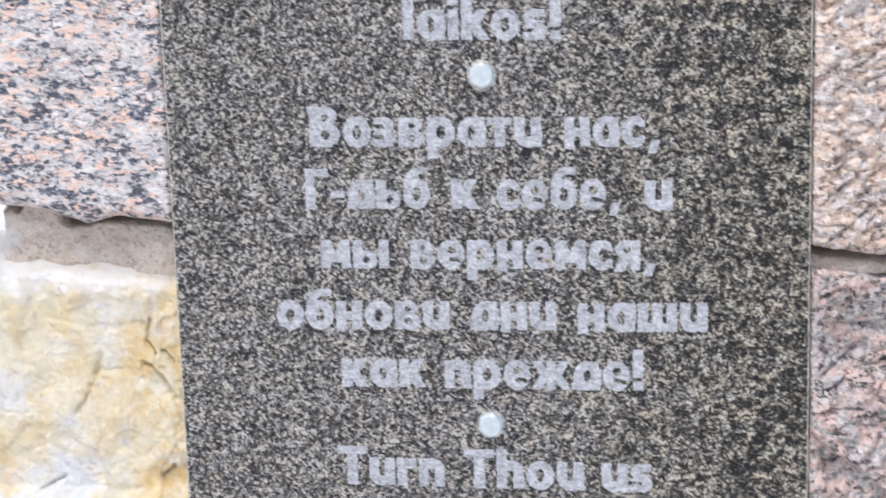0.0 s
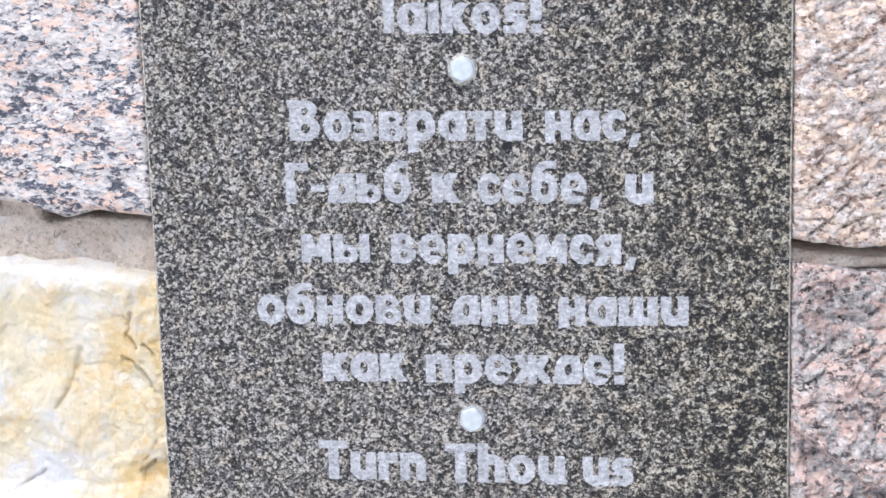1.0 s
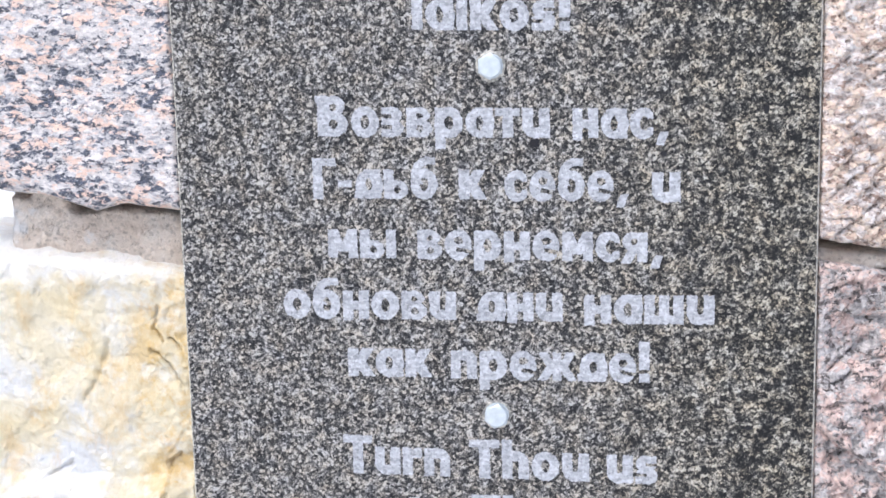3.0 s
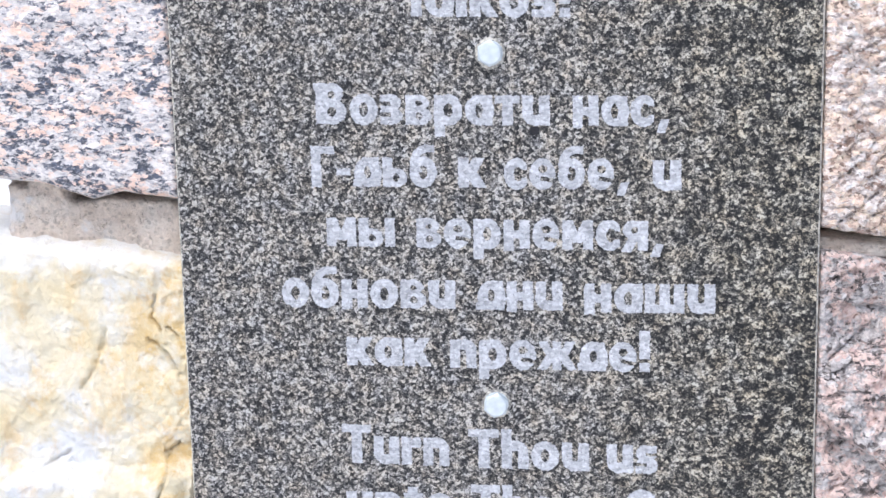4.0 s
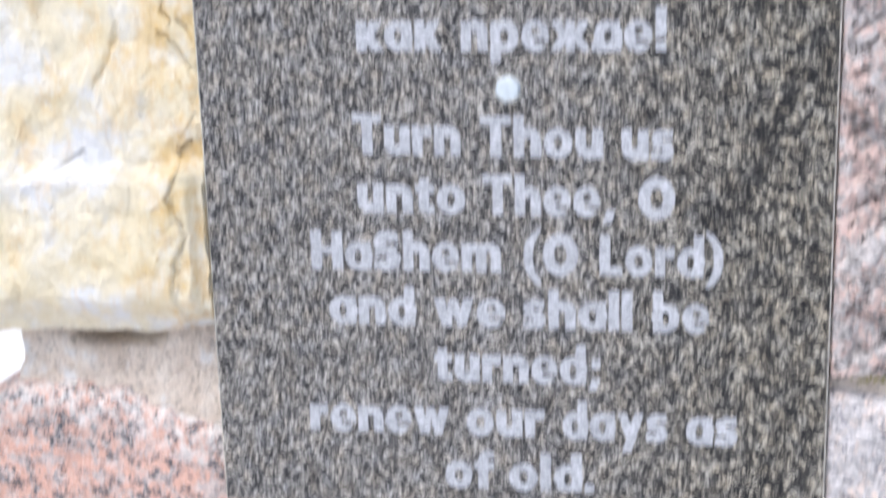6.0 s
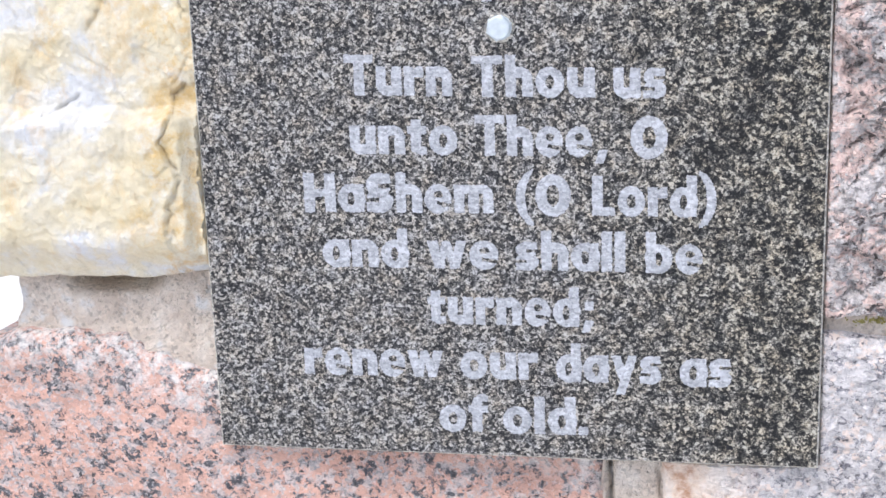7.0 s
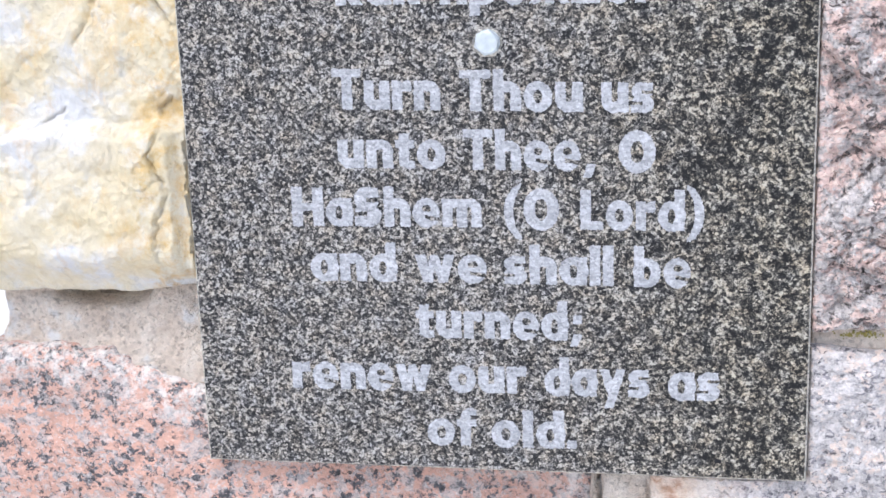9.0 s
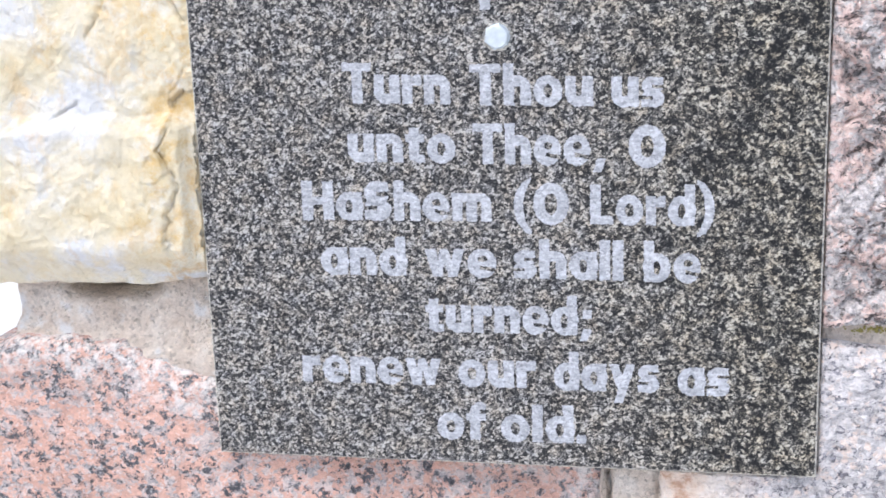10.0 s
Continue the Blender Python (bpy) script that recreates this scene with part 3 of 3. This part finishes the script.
def letter_k(x, y, tall=1.0):
    return either(box(x, y, 0, 0.37, 0, tall), bar(x, y, 0.36, 0.38, 0.7, 1), bar(x, y, 0.36, 0.64, 0.74, 0))


def letter_be(x, y):
    hook = both(disc(x, y, 0.6, 0.72, 0.59, 0.72), -disc(x, y, 0.66, 0.82, 0.34, 0.33), 0.62 - x, y - 0.5)
    return either(round_o(x, y), hook, box(x, y, 0.52, 0.92, 1.16, 1.43))


def letter_de(x, y):
    body = either(both(disc(x, y, 0.56, 0.42, 0.5, 0.6), y), box(x, y, 0.56, 0.96, 0, 1.0), box(x, y, 0, 1.0, 0, 0.27))
    return both(body, -disc(x, y, 0.55, 0.5, 0.11, 0.19))


def letter_em(x, y):
    return either(box(x, y, 0, 0.36, 0, 1), box(x, y, 0.72, 1.08, 0, 1), bar(x, y, 0.2, 1, 0.54, 0.22, 0.3), bar(x, y, 0.88, 1, 0.54, 0.22, 0.3))


def letter_ya(x, y):
    body = either(box(x, y, 0.53, 0.9, 0, 1), box(x, y, 0.36, 0.7, 0.36, 1), disc(x, y, 0.4, 0.68, 0.38, 0.33), bar(x, y, 0.42, 0.5, 0.14, -0.06, 0.32))
    return both(body, -disc(x, y, 0.42, 0.68, 0.11, 0.1))


def letter_w(x, y):
    return either(bar(x, y, 0.17, 1, 0.42, 0, 0.33), bar(x, y, 0.64, 1, 0.42, 0, 0.25), bar(x, y, 0.64, 1, 0.9, 0, 0.25), bar(x, y, 1.14, 1, 0.9, 0, 0.33))


def letter_zhe(x, y):
    return either(box(x, y, 0.47, 0.79, 0, 1), bar(x, y, 0.14, 1, 0.5, 0.36, 0.3), bar(x, y, 0.1, 0, 0.5, 0.64, 0.3), bar(x, y, 1.12, 1, 0.76, 0.36, 0.3), bar(x, y, 1.16, 0, 0.76, 0.64, 0.3))


def letter_f(x, y):
    hook = both(disc(x, y, 0.5, 0.98, 0.38, 0.46), y - 0.9)
    return either(box(x, y, 0.12, 0.49, 0, 1.05), box(x, y, 0, 0.7, 0.72, 1), both(hook, 0.72 - x, -box(x, y, 0.49, 2, 0, 1.14)))


def crescent(x, y):
    return both(disc(x, y, 0.72, 0.58, 0.72, 1.0), -disc(x, y, 0.94, 0.58, 0.6, 0.98), 0.62 - x)


def comma(x, y):
    return bar(x, y, 0.3, 0.24, 0.14, -0.22, 0.3)


def stroke_c(x, y):
    return both(disc(x, y, 0.48, 0.5, 0.48, 0.53), -disc(x, y, 0.52, 0.5, 0.15, 0.22), -box(x, y, 0.54, 2, 0.38, 0.64), 0.84 - x)


LETTERS = {
    "о": (0.98, round_o), "а": (0.95, bowl_a), "и": (0.94, bowl_u), "п": (0.94, arch_n), "ь": (0.9, soft_sign), "в": (0.9, letter_ve),
    "е": (0.96, letter_e), "з": (0.8, letter_ze), "к": (0.88, letter_k), "б": (0.98, letter_be), "д": (1.0, letter_de), "м": (1.08, letter_em),
    "я": (0.9, letter_ya), "ж": (1.26, letter_zhe), "с": (0.84, stroke_c), "s": (0.8, letter_s), "w": (1.32, letter_w), "f": (0.72, letter_f),
    "В": (1.12, lambda x, y: either(letter_ve(x / 1.2 - 0.02, y / 1.38), box(x, y, -0.04, 0.4, 1.12, 1.38))),
    "р": (0.98, lambda x, y: either(round_o(x, y), both(box(x, y, 0, 0.37, -0.38, 1), -disc(x, y, 0.49, 0.5, 0.14, 0.22)))),
    "т": (0.84, lambda x, y: either(box(x, y, 0, 0.84, 0.72, 1), box(x, y, 0.24, 0.61, 0, 1))),
    "н": (0.93, lambda x, y: either(box(x, y, 0, 0.37, -0.07, 1), box(x, y, 0.56, 0.93, 0, 1), box(x, y, 0.2, 0.7, 0.34, 0.63))),
    "Г": (0.86, lambda x, y: either(box(x, y, 0, 0.37, -0.03, 1.38), box(x, y, 0, 0.86, 1.1, 1.38))),
    "ы": (1.32, lambda x, y: either(soft_sign(x, y), box(x, y, 0.95, 1.32, 0, 1))),
    "ш": (1.34, lambda x, y: both(box(x, y, 0, 1.34, 0, 1), -box(x, y, 0.37, 0.485, 0.3, 2), -box(x, y, 0.855, 0.97, 0.3, 2))),
    "-": (0.5, lambda x, y: box(x, y, 0, 0.5, 0.38, 0.62)), ",": (0.46, comma), ".": (0.34, lambda x, y: box(x, y, 0, 0.34, 0, 0.32)),
    "!": (0.38, lambda x, y: either(box(x, y, 0, 0.38, 0.44, 1.43), box(x, y, 0.01, 0.37, 0, 0.32))),
    ";": (0.46, lambda x, y: either(comma(x, y), box(x, y, 0.12, 0.46, 0.58, 0.92))),
    "l": (0.37, lambda x, y: box(x, y, 0, 0.37, 0, 1.42)),
    "i": (0.37, lambda x, y: either(box(x, y, 0, 0.37, 0, 1), box(x, y, 0, 0.37, 1.12, 1.42))),
    "k": (0.88, lambda x, y: letter_k(x, y, 1.42)), "h": (0.94, lambda x, y: arch_n(x, y, 1.42)), "d": (0.95, lambda x, y: bowl_a(x, y, 1.42)),
    "b": (0.98, lambda x, y: bowl_a(0.96 - x, y, 1.42)),
    "m": (1.38, lambda x, y: both(either(box(x, y, 0, 1.2, 0, 1), disc(x, y, 1.0, 0.62, 0.38, 0.38), box(x, y, 1.0, 1.38, 0, 0.64)), -box(x, y, 0.37, 0.5, -1, 0.68), -box(x, y, 0.88, 1.01, -1, 0.68))),
    "r": (0.7, lambda x, y: either(box(x, y, 0, 0.37, 0, 1), both(disc(x, y, 0.62, 0.62, 0.4, 0.4), 0.7 - x, y - 0.62))),
    "t": (0.68, lambda x, y: either(box(x, y, 0.13, 0.5, 0.1, 1.22), box(x, y, 0, 0.68, 0.72, 1), both(disc(x, y, 0.5, 0.3, 0.37, 0.31), 0.68 - x, 0.3 - y))),
    "y": (1.0, lambda x, y: either(bar(x, y, 0.19, 1, 0.52, 0.06, 0.34), bar(x, y, 0.81, 1, 0.36, -0.42, 0.33))),
    "T": (1.06, lambda x, y: either(box(x, y, 0, 1.06, 1.1, 1.39), box(x, y, 0.34, 0.73, 0, 1.3))),
    "O": (1.26, lambda x, y: both(disc(x, y, 0.63, 0.68, 0.63, 0.74), -disc(x, y, 0.63, 0.68, 0.22, 0.36))),
    "H": (1.16, lambda x, y: either(box(x, y, 0, 0.4, -0.03, 1.4), box(x, y, 0.76, 1.16, 0, 1.38), box(x, y, 0.3, 0.86, 0.54, 0.84))),
    "S": (0.98, lambda x, y: letter_s(x / 1.2, y / 1.38)), "L": (0.84, lambda x, y: either(box(x, y, 0, 0.4, 0, 1.38), box(x, y, 0, 0.84, 0, 0.3))),
    "(": (0.6, crescent), ")": (0.6, lambda x, y: crescent(0.6 - x, y)),
}
LETTERS.update({"a": LETTERS["а"], "o": LETTERS["о"], "u": LETTERS["и"], "n": LETTERS["п"], "e": LETTERS["е"]})


def letter_mesh(sign, left, wide, base, slope):
    """One sand-blasted letter: its outline is found on a fine grid and given a slightly ragged rim."""
    width, shape = LETTERS[sign]
    sx = wide / width
    wx = np.arange(left - 0.003, left + wide + 0.003, CELL)
    wz = np.arange(base - 0.011, base + 0.03, CELL)
    px, pz = np.meshgrid(wx, wz)
    f = shape((px - left) / sx, (pz - base - slope * (px - left)) / X_HEIGHT)
    for j, i in zip(*np.nonzero(np.abs(f) < 0.12)):
        spot = Vector((wx[i] * 900, 2.0, wz[j] * 900))
        f[j, i] += 0.028 * noise.noise(spot) + 0.024 * noise.noise(spot * 0.35) + 0.02 * noise.noise(spot * 2.3)
    f -= 0.008
    f[np.abs(f) < 1e-5] = 1e-5
    key, verts, faces = {}, [], []

    def vert(i, j, axis=None):
        k = (i, j, axis)
        if k not in key:
            if axis is None:
                x, z = wx[i], wz[j]
            elif axis == 0:
                t = f[j, i] / (f[j, i] - f[j, i + 1])
                x, z = wx[i] + t * (wx[i + 1] - wx[i]), wz[j]
            else:
                t = f[j, i] / (f[j, i] - f[j + 1, i])
                x, z = wx[i], wz[j] + t * (wz[j + 1] - wz[j])
            key[k] = len(verts)
            verts.append((x, -0.0006, z))
        return key[k]

    on = f > 0
    rim = []
    for j in range(len(wz) - 1):
        run = None
        for i in range(len(wx)):
            full = i < len(wx) - 1 and on[j, i] and on[j, i + 1] and on[j + 1, i] and on[j + 1, i + 1]
            if full and run is None:
                run = i
            if not full and run is not None:
                faces.append((vert(run, j), vert(i, j), vert(i, j + 1), vert(run, j + 1)))
                run = None
            if full or i == len(wx) - 1:
                continue
            ring = ((i, j), (i + 1, j), (i + 1, j + 1), (i, j + 1))
            cut = ((i, j, 0), (i + 1, j, 1), (i, j + 1, 0), (i, j, 1))
            loop, edge = [], []
            for k in range(4):
                a, b = ring[k], ring[(k + 1) % 4]
                if on[a[1], a[0]]:
                    loop.append(vert(*a))
                if on[a[1], a[0]] != on[b[1], b[0]]:
                    loop.append(vert(*cut[k]))
                    edge.append(loop[-1])
            if len(loop) > 2:
                faces.append(tuple(loop))
                if len(edge) == 2:
                    rim.append(edge)
    foot = {}
    for a, b in rim:
        for v in (a, b):
            if v not in foot:
                foot[v] = len(verts)
                verts.append((verts[v][0], 0.0002, verts[v][2]))
        faces.append((a, b, foot[b], foot[a]))
    return mesh_object("letter", verts, faces, M_LETTER, plaque, smooth=False)


WORDS = [
    ("laikos!", -0.0467, 0.0507, 1.5762, 1.5732),
    ("Возврати", -0.1085, 0.0377, 1.5114, 1.5082),
    ("нас,", 0.0513, 0.1099, 1.5080, 1.5068),
    ("Г-дьб", -0.1125, -0.0329, 1.4723, 1.4712),
    ("к", -0.0197, -0.0030, 1.4707, 1.4706),
    ("себе,", 0.0087, 0.0858, 1.4697, 1.4687),
    ("и", 0.0997, 0.1172, 1.4679, 1.4677),
    ("мы", -0.1040, -0.0602, 1.4341, 1.4335),
    ("вернемся,", -0.0468, 0.1070, 1.4331, 1.4303),
    ("обнови", -0.1347, -0.0227, 1.3950, 1.3936),
    ("дни", -0.0101, 0.0447, 1.3932, 1.3926),
    ("наши", 0.0578, 0.1384, 1.3915, 1.3909),
    ("как", -0.0937, -0.0399, 1.3566, 1.3562),
    ("прежде!", -0.0272, 0.0987, 1.3555, 1.3534),
    ("Turn", -0.0988, -0.0288, 1.2917, 1.2900),
    ("Thou", -0.0165, 0.0607, 1.2895, 1.2881),
    ("us", 0.0715, 0.1041, 1.2876, 1.2868),
    ("unto", -0.0974, -0.0268, 1.2537, 1.2526),
    ("Thee,", -0.0155, 0.0684, 1.2522, 1.2510),
    ("O", 0.0820, 0.1049, 1.2503, 1.2502),
    ("HaShem", -0.1302, -0.0045, 1.2155, 1.2148),
    ("(O", 0.0097, 0.0450, 1.2141, 1.2139),
    ("Lord)", 0.0579, 0.1347, 1.2136, 1.2128),
    ("and", -0.1196, -0.0617, 1.1785, 1.1784),
    ("we", -0.0492, -0.0022, 1.1781, 1.1780),
    ("shall", 0.0088, 0.0789, 1.1777, 1.1771),
    ("be", 0.0913, 0.1267, 1.1769, 1.1766),
    ("turned;", -0.0503, 0.0589, 1.1405, 1.1405),
    ("renew", -0.1368, -0.0410, 1.1032, 1.1036),
    ("our", -0.0296, 0.0220, 1.1031, 1.1035),
    ("days", 0.0335, 0.1017, 1.1027, 1.1032),
    ("as", 0.1128, 0.1457, 1.1020, 1.1022),
    ("of", -0.0451, -0.0113, 1.0656, 1.0661),
    ("old.", -0.0021, 0.0545, 1.0656, 1.0662),
]
for text, x0, x1, base, base_end in WORDS:
    widths = [LETTERS[c][0] for c in text]
    unit = (x1 - x0) / (sum(widths) + LETTER_SPACE * (len(text) - 1))
    slope, at = (base_end - base) / (x1 - x0), x0
    for sign, wide in zip(text, widths):
        letter_mesh(sign, at, wide * unit, base + slope * (at - x0), slope)
        at += (wide + LETTER_SPACE) * unit


def mineral_spot(x, z, w, h, seed):
    """A black crystal in the slab's face."""
    rnd = random.Random(seed)
    n = 11
    verts = [(x, -0.0004, z)]
    for k in range(n):
        a, r = 2 * math.pi * k / n, rnd.uniform(0.7, 1.1)
        verts.append((x + w / 2 * r * math.cos(a), -0.0003, z + h / 2 * r * math.sin(a)))
    faces = [(0, 1 + k, 1 + (k + 1) % n) for k in range(n)]
    return mesh_object("mineral_spot", verts, faces, M_SPOT, plaque, smooth=False)


for spot in ((0.0282, 1.5052, 0.0075, 0.007, 1), (0.1068, 1.4978, 0.004, 0.0035, 2), (0.1448, 1.0612, 0.0055, 0.004, 3), (0.123, 1.450, 0.003, 0.003, 4), (0.018, 1.324, 0.004, 0.003, 5), (0.168, 1.524, 0.004, 0.006, 6), (-0.085, 1.442, 0.006, 0.003, 7), (0.16, 1.325, 0.007, 0.004, 8)):
    mineral_spot(*spot)

# ---- bolts ----


def chipped_rim(x, z, seed):
    """The bruised, paler edge of a bolt hole."""
    rnd = random.Random(seed)
    n = 40
    verts, faces = [], []
    for k in range(n):
        a = 2 * math.pi * k / n
        for r, y in ((0.006, -0.0002), (rnd.uniform(0.0078, 0.0096), -0.0003), (0.0104, 0.0004)):
            verts.append((x + r * math.cos(a), y, z + r * math.sin(a)))
    for k in range(n):
        b = 3 * ((k + 1) % n)
        for q in (0, 1):
            faces.append((3 * k + q, 3 * k + q + 1, b + q + 1, b + q))
    return mesh_object("chipped_rim", verts, faces, M_EDGE, plaque, smooth=False)


chipped_rim(0.0015, 1.553, 3)
chipped_rim(0.002, 1.332, 9)


def hex_bolt(x, z, turn):
    """A galvanised hexagon head, its chamfered crown and the washer face beneath."""
    bolt = tagged(new("bolt"), "galvanised hexagon bolt head fixing the plaque", "bolt", "plaque bolts")
    bolt.matrix_world = Matrix.Translation((x, 0, z)) @ pose(0, 0, 0, 90, 0, 0) @ pose(0, 0, 0, 0, 0, turn)
    bm = bmesh.new()
    rings = ((0.0083, 0.0008, 6), (0.0083, 0.0056, 6))
    rows = []
    for r, h, _ in rings:
        rows.append([bm.verts.new((r * math.cos(math.pi / 3 * k / 4), r * math.sin(math.pi / 3 * k / 4), h)) for k in range(24)])
    for r, (row, h) in enumerate(zip(rows, (0.0008, 0.0052))):
        for k, v in enumerate(row):
            a = (math.pi / 3 * k / 4) % (math.pi / 3) - math.pi / 6
            q = 0.0083 * math.cos(math.pi / 6) / math.cos(a)
            ang = math.pi / 3 * k / 4
            drop = 0.0 if r == 0 else 0.6 * (q - 0.0072)
            v.co = (q * math.cos(ang), q * math.sin(ang), h - drop)
    for rr, h in ((0.0066, 0.0060), (0.0061, 0.0061)):
        rows.append([bm.verts.new((rr * math.cos(math.pi / 12 * k), rr * math.sin(math.pi / 12 * k), h)) for k in range(24)])
    for a, b in zip(rows, rows[1:]):
        for k in range(24):
            bm.faces.new((a[k], a[(k + 1) % 24], b[(k + 1) % 24], b[k]))
    bm.faces.new(rows[-1])
    part("head", bm, M_ZINC, bolt)
    bm = bmesh.new()
    bmesh.ops.create_cone(bm, cap_ends=True, segments=28, radius1=0.0078, radius2=0.0077, depth=0.0012, matrix=Matrix.Translation((0, 0, 0.0004)))
    part("washer_face", bm, M_ZINC, bolt)
    return bolt


hex_bolt(0.0015, 1.553, 28)
hex_bolt(0.002, 1.332, 20)
